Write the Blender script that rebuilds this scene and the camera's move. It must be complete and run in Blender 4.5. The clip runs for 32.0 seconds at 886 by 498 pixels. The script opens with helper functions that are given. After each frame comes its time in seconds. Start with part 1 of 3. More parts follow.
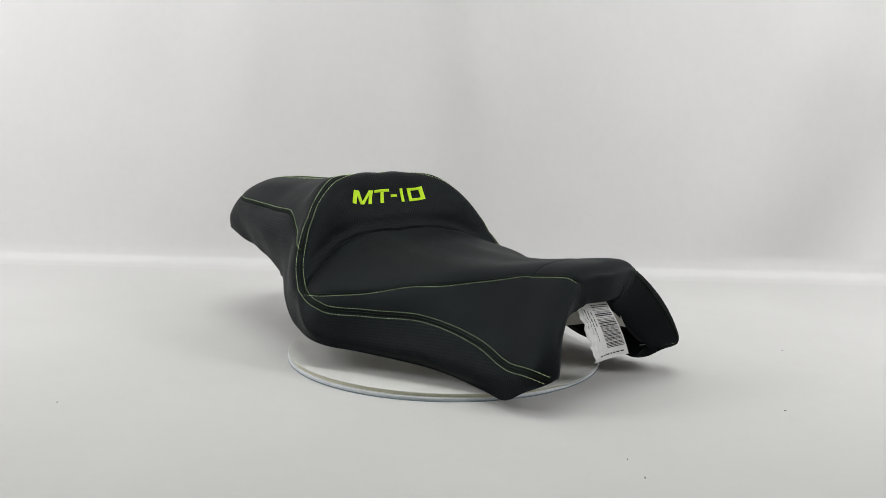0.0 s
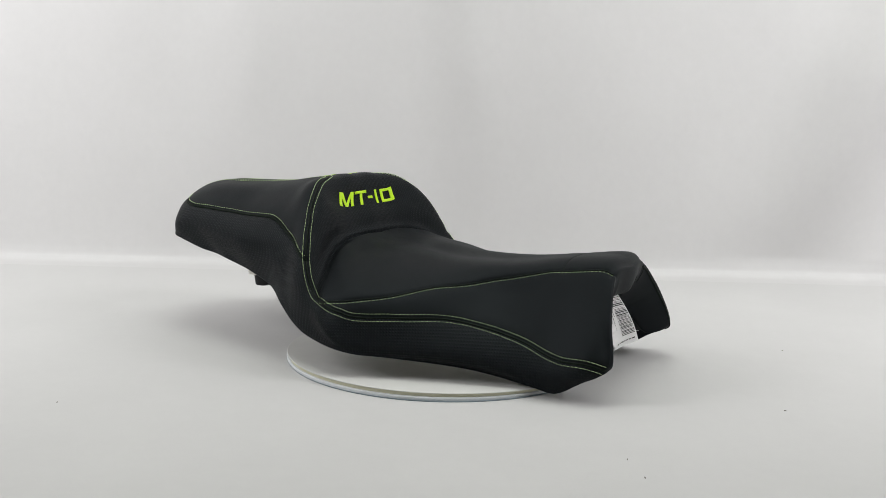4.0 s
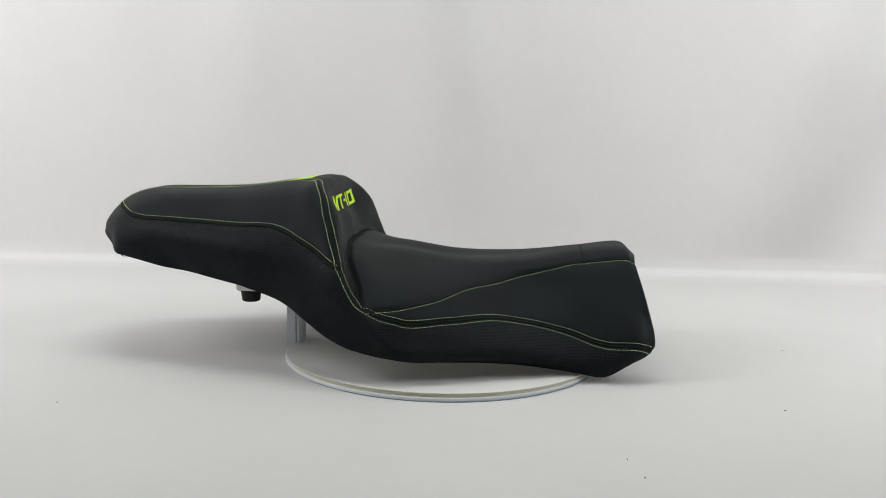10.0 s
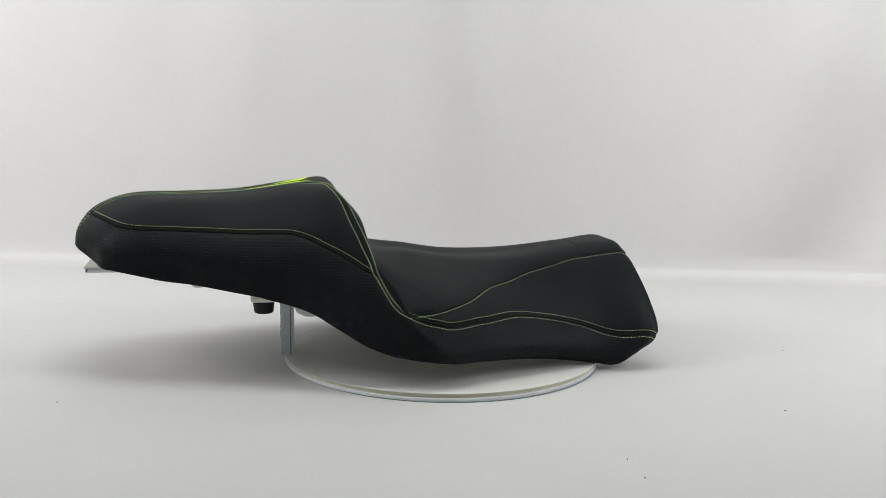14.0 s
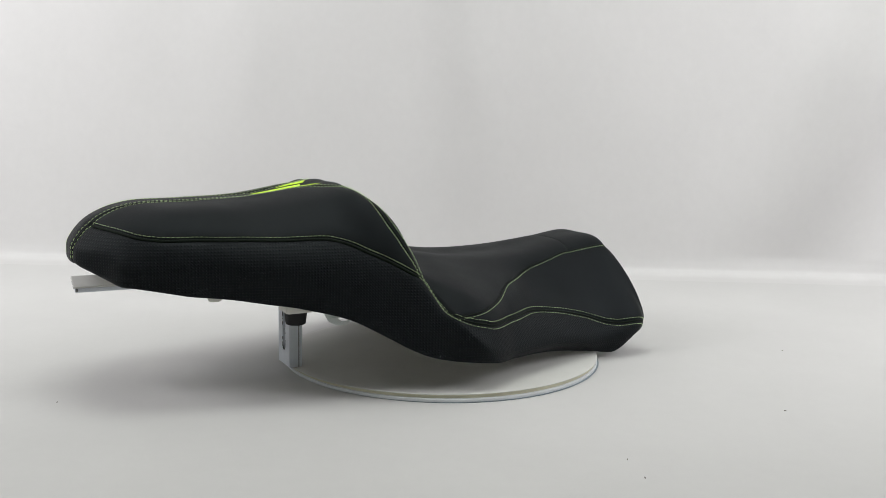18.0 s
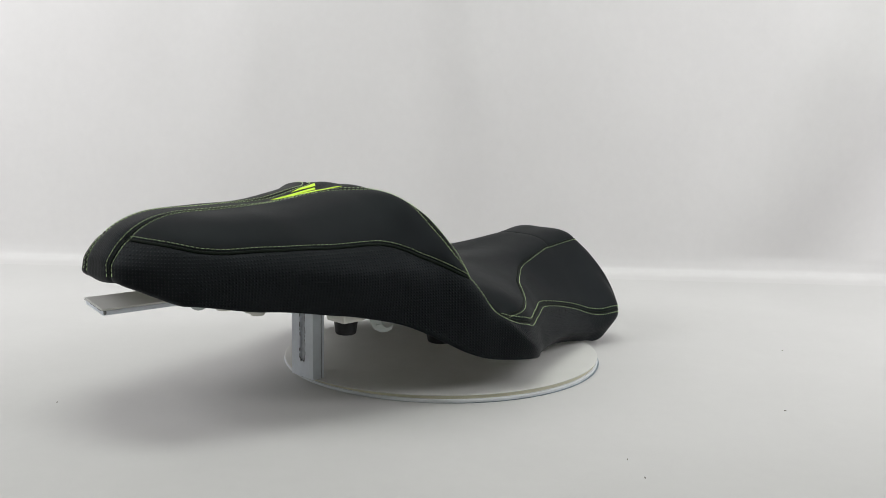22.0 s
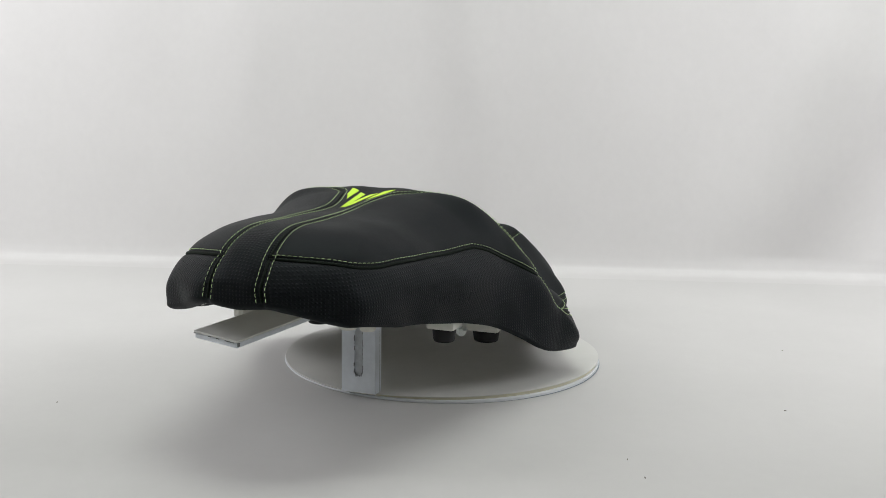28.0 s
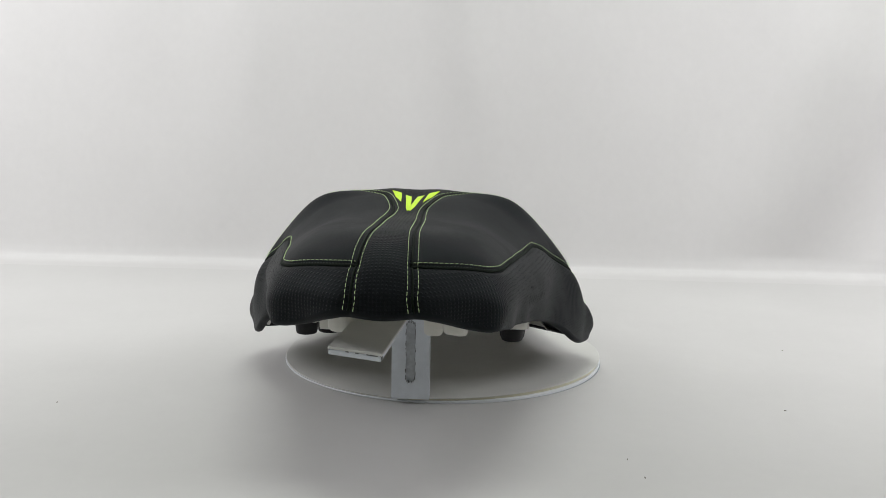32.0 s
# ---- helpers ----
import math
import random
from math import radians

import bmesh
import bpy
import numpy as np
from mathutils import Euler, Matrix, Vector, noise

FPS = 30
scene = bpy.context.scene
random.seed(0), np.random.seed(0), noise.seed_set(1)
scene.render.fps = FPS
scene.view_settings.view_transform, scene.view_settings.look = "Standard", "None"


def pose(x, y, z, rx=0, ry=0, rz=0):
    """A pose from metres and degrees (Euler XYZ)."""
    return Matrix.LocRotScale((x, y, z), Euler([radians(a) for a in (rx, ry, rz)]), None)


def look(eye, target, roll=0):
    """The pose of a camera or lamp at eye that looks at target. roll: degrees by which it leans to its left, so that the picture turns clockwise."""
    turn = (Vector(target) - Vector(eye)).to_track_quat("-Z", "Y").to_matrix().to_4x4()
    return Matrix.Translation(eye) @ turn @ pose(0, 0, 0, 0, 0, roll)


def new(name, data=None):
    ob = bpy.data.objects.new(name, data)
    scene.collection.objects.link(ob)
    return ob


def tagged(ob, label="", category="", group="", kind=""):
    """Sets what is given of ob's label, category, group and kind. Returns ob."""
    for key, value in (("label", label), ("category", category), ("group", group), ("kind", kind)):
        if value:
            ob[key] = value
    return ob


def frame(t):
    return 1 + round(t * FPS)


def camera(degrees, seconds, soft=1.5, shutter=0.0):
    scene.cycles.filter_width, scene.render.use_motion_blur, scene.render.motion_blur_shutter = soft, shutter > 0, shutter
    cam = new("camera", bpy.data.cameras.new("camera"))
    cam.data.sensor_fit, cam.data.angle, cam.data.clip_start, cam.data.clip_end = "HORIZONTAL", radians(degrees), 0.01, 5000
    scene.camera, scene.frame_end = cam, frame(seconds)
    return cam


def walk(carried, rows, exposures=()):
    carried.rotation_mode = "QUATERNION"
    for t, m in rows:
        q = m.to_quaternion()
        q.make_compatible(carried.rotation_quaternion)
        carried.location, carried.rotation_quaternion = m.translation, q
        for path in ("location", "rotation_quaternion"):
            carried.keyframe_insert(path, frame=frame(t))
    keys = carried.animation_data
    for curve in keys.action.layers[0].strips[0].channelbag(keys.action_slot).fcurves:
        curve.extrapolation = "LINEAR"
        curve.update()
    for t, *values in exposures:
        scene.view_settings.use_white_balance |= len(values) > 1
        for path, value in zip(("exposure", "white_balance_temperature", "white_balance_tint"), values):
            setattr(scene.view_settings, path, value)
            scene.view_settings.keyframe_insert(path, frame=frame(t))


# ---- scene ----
cam = camera(53.2, 32.0, soft=0.75)
EYE = Vector((0.0, -1.1, 0.2943))
VIEW = Matrix.Translation(EYE) @ Euler((0, 0, radians(0.246))).to_matrix().to_4x4() @ Euler((radians(90 - 8.43), 0, 0)).to_matrix().to_4x4() @ pose(0, 0, 0, 0, 0, 1.085)
walk(cam, [(0.0, VIEW), (32.0, VIEW)], exposures=[(0.0, 0.0), (32.0, 0.0)])

# turntable: seconds -> heading of the seat, degrees
TURN_START, TURN_RATE = -45.0, 4.108
OFFSET = 0.0230          # the seat's mid plane stands this far from the turning axis
FLOOR = -0.0046          # the platter's top is z = 0

# ---- light ----
world = bpy.data.worlds.new("studio_world")
scene.world = world
world.use_nodes = True
world.node_tree.nodes["Background"].inputs[0].default_value = (0.9, 0.93, 1.0, 1)
world.node_tree.nodes["Background"].inputs[1].default_value = 0.05


def area_lamp(name, eye, target, sx, sy, watts, tint):
    data = bpy.data.lights.new(name, "AREA")
    data.shape, data.size, data.size_y, data.energy, data.color = "RECTANGLE", sx, sy, watts, tint
    ob = new(name, data)
    ob.matrix_world = look(eye, target)
    return ob


# lamp tints imitate lens shading: greener middle, pinker sides
area_lamp("ceiling_panel", (0.0, -0.15, 2.42), (0.0, -0.05, 0.0), 1.5, 0.8, 19.0, (0.960, 1.0, 0.955))
# unseen side lamps, added to brighten the backdrop
for side in (-1, 1):
    area_lamp("backdrop_fill_lamp", (1.45 * side, -0.40, 1.10), (1.10 * side, 0.64, 1.0), 0.9, 0.9, 22.0, (1.0, 0.985, 1.012))

# ---- materials ----


class Nodes:
    """Short hand for building one node material."""

    def __init__(self, name, rough=0.5, metal=0.0, spec=0.5):
        self.mat = bpy.data.materials.new(name)
        self.mat.use_nodes = True
        self.tree = self.mat.node_tree
        self.bsdf = self.tree.nodes["Principled BSDF"]
        self.bsdf.inputs["Roughness"].default_value = rough
        self.bsdf.inputs["Metallic"].default_value = metal
        self.bsdf.inputs["Specular IOR Level"].default_value = spec

    def add(self, kind, **values):
        n = self.tree.nodes.new(kind)
        for k, v in values.items():
            n.inputs[k.replace("_", " ")].default_value = v
        return n

    def link(self, a, b):
        self.tree.links.new(a, b)

    def coords(self, which="Object"):
        return self.tree.nodes.new("ShaderNodeTexCoord").outputs[which]

    def noise(self, scale, detail=4.0, rough=0.6, vec=None):
        n = self.add("ShaderNodeTexNoise", Scale=scale, Detail=detail, Roughness=rough)
        self.link(vec or self.coords(), n.inputs["Vector"])
        return n.outputs["Fac"]

    def ramp(self, fac, *stops):
        n = self.tree.nodes.new("ShaderNodeValToRGB")
        el = n.color_ramp.elements
        for i, (at, col) in enumerate(stops):
            e = el[i] if i < 2 else el.new(at)
            e.position = at
            e.color = (*col, 1) if len(col) == 3 else col
        self.link(fac, n.inputs[0])
        return n.outputs[0]

    def math(self, op, a, b=None):
        n = self.tree.nodes.new("ShaderNodeMath")
        n.operation = op
        for k, x in enumerate((a, b)):
            if x is None:
                continue
            if isinstance(x, (int, float)):
                n.inputs[k].default_value = x
            else:
                self.link(x, n.inputs[k])
        return n.outputs[0]

    def colour(self, out):
        self.link(out, self.bsdf.inputs["Base Color"])

    def rough(self, out, lo, hi):
        n = self.tree.nodes.new("ShaderNodeMapRange")
        n.inputs["To Min"].default_value, n.inputs["To Max"].default_value = lo, hi
        self.link(out, n.inputs[0])
        self.link(n.outputs[0], self.bsdf.inputs["Roughness"])

    def bump(self, height, dist, strength=1.0):
        n = self.add("ShaderNodeBump", Strength=strength, Distance=dist)
        self.link(height, n.inputs["Height"])
        old = self.bsdf.inputs["Normal"]
        if old.is_linked:
            self.link(old.links[0].from_socket, n.inputs["Normal"])
        self.link(n.outputs[0], old)


def plain(name, col, rough=0.5, metal=0.0, vary=0.12, scale=40.0, bump=0.0002, spec=0.5):
    m = Nodes(name, rough, metal, spec)
    f = m.noise(scale)
    m.colour(m.ramp(f, (0.3, [c * (1 - vary) for c in col]), (0.7, [min(1, c * (1 + vary)) for c in col])))
    g = m.noise(scale * 12, 3)
    m.rough(g, max(0.03, rough - 0.08), min(1, rough + 0.08))
    m.bump(g, bump)
    return m.mat


def leather(name, col, rough, emboss):
    """Synthetic leather; emboss: a lattice of small square pits, 3.2 mm apart."""
    m = Nodes(name, rough, 0.0, 0.105)
    m.bsdf.inputs["Specular Tint"].default_value = (0.87, 1.0, 1.05, 1)
    big = m.noise(9, 3)
    m.colour(m.ramp(big, (0.3, [c * 0.85 for c in col]), (0.75, [c * 1.18 for c in col])))
    m.rough(m.noise(30, 4), rough - 0.05, rough + 0.07)
    m.bump(m.noise(1500, 3, 0.7), 0.00012, 0.6)
    m.bump(m.noise(14, 2), 0.0022, 0.35)
    if emboss:
        uv = m.coords("UV")
        sep = m.tree.nodes.new("ShaderNodeSeparateXYZ")
        m.link(uv, sep.inputs[0])
        k = 2 * math.pi / 0.0032
        a = m.math("SINE", m.math("MULTIPLY", sep.outputs[0], k))
        b = m.math("SINE", m.math("MULTIPLY", sep.outputs[1], k))
        h = m.math("MULTIPLY", m.math("ADD", a, 1.0), m.math("ADD", b, 1.0))
        h = m.math("MULTIPLY", m.math("SUBTRACT", m.math("MULTIPLY", h, 0.25), 0.32), 2.2)
        h = m.math("SUBTRACT", 1.0, m.math("MINIMUM", m.math("MAXIMUM", h, 0.0), 1.0))
        m.bump(h, 0.0006, emboss)
    return m.mat


def thread(name, col):
    m = Nodes(name, 0.6, 0.0, 0.3)
    f = m.noise(700, 2)
    m.colour(m.ramp(f, (0.3, [c * 0.75 for c in col]), (0.7, col)))
    m.bump(f, 0.0002)
    return m.mat


def embroidery(name, col):
    """Satin stitch: fine parallel thread ridges."""
    m = Nodes(name, 0.38, 0.0, 0.5)
    m.bsdf.inputs["Specular Tint"].default_value = (0.85, 1.0, 0.3, 1)
    uv = m.coords("UV")
    sep = m.tree.nodes.new("ShaderNodeSeparateXYZ")
    m.link(uv, sep.inputs[0])
    w = m.math("SINE", m.math("MULTIPLY", sep.outputs[1], 2 * math.pi / 0.0007))
    f = m.noise(500, 3)
    m.colour(m.ramp(f, (0.3, [c * 0.90 for c in col]), (0.7, col)))
    m.bump(w, 0.00004)
    return m.mat


def sheet(name, col, grain, wave):
    """Matt backdrop sheet with faint fibre, soft waves and specks."""
    m = Nodes(name, 0.75, 0.0, 0.25)
    big = m.noise(2.2, 3)
    fine = m.noise(60, 5)
    both = m.math("ADD", m.math("MULTIPLY", big, 0.7), m.math("MULTIPLY", fine, 0.3))
    m.colour(m.ramp(both, (0.3, [c * 0.945 for c in col]), (0.7, [min(1, c * 1.03) for c in col])))
    m.rough(fine, 0.62, 0.85)
    m.bump(m.noise(350, 4), grain)
    if wave:
        m.bump(m.noise(7, 2), wave)
    return m.mat


M_SMOOTH = leather("smooth_black_leather", (0.0068, 0.0079, 0.0088), 0.52, 0)
M_STUD = leather("studded_black_leather", (0.0066, 0.0077, 0.0086), 0.50, 0.85)
M_BACK = leather("fine_studded_black_leather", (0.0066, 0.0077, 0.0086), 0.50, 0.8)
# green cast imitates the thread's colour bleeding over the black seam
M_WELT = plain("black_welt_green_bleed", (0.0035, 0.0075, 0.0040), 0.6, spec=0.12)
M_THREAD = thread("yellow_green_thread", (0.66, 0.86, 0.44))
M_LIME = embroidery("lime_embroidery", (0.66, 1.0, 0.025))
M_PAN = plain("cream_plastic", (0.66, 0.65, 0.60), 0.45, vary=0.06)
M_RUBBER = plain("black_rubber", (0.008, 0.008, 0.009), 0.55, spec=0.25)
M_SLOT = plain("grey_filler", (0.50, 0.52, 0.55), 0.8, vary=0.18, scale=120, bump=0.0004)
M_PAINT = plain("white_painted_wood", (0.70, 0.735, 0.79), 0.55, vary=0.06, scale=60, bump=0.0004)
M_EDGE = plain("dark_wear_and_joint", (0.16, 0.165, 0.17), 0.7, vary=0.4, scale=150)
M_BOARD = plain("white_board", (0.62, 0.62, 0.595), 0.72, vary=0.04, scale=14)
M_RIM = plain("bluish_white_rim", (0.69, 0.715, 0.74), 0.45, vary=0.05, scale=30)
# cream stands for the shaded lower board showing in the gap
M_CREAM = plain("cream_gap_tone", (0.60, 0.58, 0.44), 0.7, vary=0.06)
M_BASE = plain("blue_grey_plastic", (0.20, 0.25, 0.28), 0.4, vary=0.08)
M_CLEAR = plain("milky_plastic", (0.62, 0.66, 0.64), 0.3, vary=0.06)
M_PAPER = plain("label_paper", (0.80, 0.80, 0.79), 0.55, vary=0.04)
M_INK = plain("black_ink", (0.02, 0.02, 0.02), 0.6)
M_FLOOR = sheet("floor_sheet", (0.570, 0.566, 0.558), 0.00010, 0.0020)
M_WALL = sheet("backdrop_cloth", (0.60, 0.595, 0.589), 0.00008, 0.0)
M_ROOM = plain("room_paint", (0.68, 0.69, 0.66), 0.8)
M_SPECK = plain("dark_speck", (0.12, 0.11, 0.09), 0.8)

# ---- mesh helpers ----


def mesh_ob(name, verts, faces, material, parent=None, label="", smooth=True, uv=None, kind=""):
    me = bpy.data.meshes.new(name)
    me.from_pydata([tuple(v) for v in verts], [], [tuple(f) for f in faces])
    if uv is not None:
        layer = me.uv_layers.new(name="UVMap")
        loops = np.empty(len(me.loops), dtype=np.int32)
        me.loops.foreach_get("vertex_index", loops)
        layer.data.foreach_set("uv", np.asarray(uv, dtype=np.float32)[loops].ravel())
    if smooth:
        me.polygons.foreach_set("use_smooth", np.ones(len(me.polygons), dtype=bool))
    me.materials.append(material)
    me.update()
    ob = new(name, me)
    if parent:
        ob.parent = parent
    return tagged(ob, label=label, kind=kind)


def part(name, bm, material, parent, label="", smooth=False):
    me = bpy.data.meshes.new(name)
    bmesh.ops.recalc_face_normals(bm, faces=bm.faces)
    bm.to_mesh(me)
    bm.free()
    if smooth:
        me.polygons.foreach_set("use_smooth", np.ones(len(me.polygons), dtype=bool))
    me.materials.append(material)
    ob = new(name, me)
    if parent:
        ob.parent = parent
    return tagged(ob, label=label)


def box_bm(x0, x1, y0, y1, z0, z1, bevel=0.001, m=None, segments=2):
    bm = bmesh.new()
    bmesh.ops.create_cube(bm, size=1.0, matrix=Matrix.Translation(((x0 + x1) / 2, (y0 + y1) / 2, (z0 + z1) / 2)) @ Matrix.Diagonal((x1 - x0, y1 - y0, z1 - z0, 1)))
    if bevel:
        bmesh.ops.bevel(bm, geom=bm.edges[:], offset=bevel, segments=segments, affect="EDGES", profile=0.6)
    if m is not None:
        bmesh.ops.transform(bm, matrix=m, verts=bm.verts)
    return bm


def lathe_bm(profile, n=96, m=None):
    """A turned solid from (radius, z) pairs, closed at both ends."""
    bm = bmesh.new()
    rings = []
    for r, z in profile:
        rings.append([bm.verts.new((r * math.cos(2 * math.pi * i / n), r * math.sin(2 * math.pi * i / n), z)) for i in range(n)])
    for a, b in zip(rings, rings[1:]):
        for i in range(n):
            bm.faces.new((a[i], a[(i + 1) % n], b[(i + 1) % n], b[i]))
    bm.faces.new(rings[0][::-1])
    bm.faces.new(rings[-1])
    if m is not None:
        bmesh.ops.transform(bm, matrix=m, verts=bm.verts)
    return bm


def spline(points, u):
    """Catmull-Rom through the rows of points at the parameters u (0 to n-1)."""
    p = np.asarray(points, float)
    n = len(p)
    q = np.vstack([2 * p[0] - p[1], p, 2 * p[-1] - p[-2]])
    i = np.clip(np.floor(u).astype(int), 0, n - 2)
    t = (u - i)[:, None]
    a, b, c, d = q[i], q[i + 1], q[i + 2], q[i + 3]
    return b + 0.5 * t * (c - a) + t * t * (a - 2.5 * b + 2 * c - 0.5 * d) + t ** 3 * (1.5 * (b - c) + 0.5 * (d - a))


# ---- studio ----
WALL_Y, WALL_SLOPE = 0.640, -0.031


def build_studio():
    # floor sheet
    n = 60
    xs = np.linspace(-2.6, 2.6, n)
    K, X = np.meshgrid(np.linspace(0, 1, n), xs, indexing="ij")
    Y = -2.9 + (WALL_Y + WALL_SLOPE * X - 0.050 + 2.9) * K
    verts = np.stack([X.ravel(), Y.ravel(), np.full(X.size, FLOOR)], 1)
    faces = [(j * n + i, j * n + i + 1, (j + 1) * n + i + 1, (j + 1) * n + i) for j in range(n - 1) for i in range(n - 1)]
    floor = mesh_ob("floor", verts, faces, M_FLOOR)
    tagged(floor, "off-white matt studio floor sheet", "floor", kind="structure")
    # backdrop: a hanging sheet with soft folds
    prof = [(-0.064, 0.0001), (-0.034, 0.0008), (-0.018, 0.0032), (-0.007, 0.009), (-0.001, 0.020), (0.002, 0.06), (0.002, 0.2), (0.002, 0.5), (0.002, 1.0), (0.002, 1.6), (0.002, 2.3)]
    pr = spline(prof, np.linspace(0, len(prof) - 1, 90))
    xs = np.linspace(-2.6, 2.6, 220)
    X, K = np.meshgrid(xs, np.arange(len(pr)))
    py, pz = pr[K, 0], pr[K, 1]
    lift = np.clip((pz - 0.04) / 0.36, 0, 1)
    fold = 0.090 * np.exp(-((X - 0.65 - 0.40 * pz) / 0.10) ** 2) - 0.070 * np.exp(-((X - 0.87 - 0.34 * pz) / 0.09) ** 2)
    fold += 0.030 * np.exp(-((X - 1.00 - 0.22 * pz) / 0.05) ** 2) + 0.030 * np.exp(-((X - 0.06 + 0.04 * pz) / 0.06) ** 2)
    fold += 0.014 * np.exp(-((X + 0.42 - 0.06 * pz) / 0.07) ** 2) - 0.018 * np.exp(-((X + 0.72 + 0.10 * pz) / 0.08) ** 2)
    fold += 0.006 * np.sin(X * 7.0 + pz * 1.3) * np.exp(-((X + 0.1) / 0.7) ** 2) + 0.004 * np.sin(X * 13 - pz * 3)
    Y = WALL_Y + WALL_SLOPE * X + py - fold * lift
    verts = np.stack([X.ravel(), Y.ravel(), (FLOOR + pz).ravel()], 1)
    m, n = X.shape
    faces = [(j * n + i, j * n + i + 1, (j + 1) * n + i + 1, (j + 1) * n + i) for j in range(m - 1) for i in range(n - 1)]
    back = mesh_ob("backdrop", verts, faces, M_WALL)
    tagged(back, "white hanging cloth backdrop with soft folds", "backdrop", kind="structure")
    # unseen walls and ceiling added to close the room; their tone sets bounced fill
    for name, b in (("wall_north", (-2.7, 2.7, 0.80, 0.9, FLOOR - 0.1, 2.5)), ("wall_south", (-2.7, 2.7, -3.0, -2.9, FLOOR - 0.1, 2.5)),
                    ("wall_west", (-2.7, -2.6, -2.9, 0.8, FLOOR - 0.1, 2.5)), ("wall_east", (2.6, 2.7, -2.9, 0.8, FLOOR - 0.1, 2.5)),
                    ("ceiling", (-2.7, 2.7, -3.0, 0.9, 2.5, 2.6))):
        tagged(part(name, box_bm(*b, bevel=0), M_ROOM, None), "plain grey painted surface, unseen, added to close the studio", name.split("_")[0], kind="structure")


build_studio()

# ---- turntable ----


def build_turntable():
    t = tagged(new("turntable"), "round white display turntable on the studio floor", "turntable")
    def warp(x, y):
        """The thin top board lifts along its front half."""
        a = (math.degrees(math.atan2(y, x)) % 360 - 172) / 193
        return 0.0052 * math.sin(math.pi * a) ** 0.6 * (math.hypot(x, y) / 0.195) ** 2.5 if 0 < a < 1 else 0.0

    def warped(bm, z_from, low=1.0, high=1.0):
        for v in bm.verts:
            v.co.z += (high if v.co.z > z_from else low) * warp(v.co.x, v.co.y)
        return bm
    rings = [(r * 0.01, -0.0013) for r in range(1, 20)] + [(0.1952, -0.0013), (0.1963, -0.0010), (0.1965, -0.0004), (0.1959, 0.0)] + [(r * 0.01, 0.0) for r in range(19, 0, -1)]
    part("top_board", warped(lathe_bm(rings, 160), -1), M_BOARD, t, "white top board, lifting along one side")
    inner = [0.18, 0.14, 0.10, 0.06, 0.02]
    # added ring fills the gap in the tone of the shaded board below
    part("gap_ring", warped(lathe_bm([(0.15, -0.0024), (0.1940, -0.0024), (0.1944, -0.0020), (0.1944, -0.0017), (0.1936, -0.0014)] + [(r, -0.0014) for r in inner], 160), -0.0018, 0.42), M_CREAM, t, "cream ring filling the gap between the boards")
    part("lower_board", warped(lathe_bm([(0.1950, -0.0043), (0.1966, -0.0040), (0.1971, -0.0031), (0.1967, -0.0023), (0.1955, -0.0020)] + [(r, -0.0026) for r in inner], 160), -0.0032, 0.0, 0.42), M_RIM, t, "bluish white lower board")
    part("rim_foot", lathe_bm([(0.1900, FLOOR + 0.0001), (0.1966, FLOOR + 0.0001), (0.1970, FLOOR + 0.0008), (0.1960, FLOOR + 0.0009)], 160, Matrix.Translation((0.0015, -0.001, 0))), M_BASE, t, "blue-grey plastic foot ring")
    for k, a in enumerate((-62.0, 40.0, 171.0)):
        r = radians(a)
        m = Matrix.Translation((0.1965 * math.cos(r), 0.1965 * math.sin(r), -0.0027)) @ Matrix.Rotation(r, 4, "Z")
        part("scuff", box_bm(-0.0002, 0.00025, -0.004, 0.004, -0.0005, 0.0006, 0.0002, m, 1), M_EDGE, t, "grey scuff on the rim")
    for ob in t.children:
        ob.data.transform(Matrix.Translation((-0.0043, 0.0023, 0.0)))
    return t


TURNTABLE = build_turntable()

# ---- the seat's form: guide curves from tail to nose, right half (x, distance from the mid plane, z) ----
RIDGE = [(-0.4383, 0.0000, 0.1436), (-0.4357, 0.0000, 0.1639), (-0.4159, 0.0000, 0.1864), (-0.3774, 0.0000, 0.1993), (-0.3175, 0.0000, 0.2022), (-0.2533, 0.0000, 0.2034), (-0.1871, 0.0000, 0.2120), (-0.1470, 0.0000, 0.2158),
         (-0.1327, 0.0000, 0.1785), (-0.1041, 0.0000, 0.1401), (-0.0462, 0.0000, 0.1294), (0.0132, 0.0000, 0.1222), (0.0881, 0.0000, 0.1247), (0.1657, 0.0000, 0.1365), (0.2166, 0.0000, 0.1414), (0.2321, 0.0000, 0.1304)]
CROWN = [(-0.4352, 0.0382, 0.1455), (-0.4323, 0.0339, 0.1607), (-0.4128, 0.0294, 0.1833), (-0.3755, 0.0281, 0.1984), (-0.3175, 0.0272, 0.2008), (-0.2539, 0.0288, 0.2042), (-0.1868, 0.0333, 0.2146), (-0.1461, 0.0390, 0.2148),
         (-0.1334, 0.0521, 0.1772), (-0.1056, 0.0588, 0.1398), (-0.0465, 0.0583, 0.1296), (0.0134, 0.0587, 0.1213), (0.0879, 0.0538, 0.1220), (0.1650, 0.0466, 0.1297), (0.2147, 0.0494, 0.1358), (0.2279, 0.0526, 0.1274)]
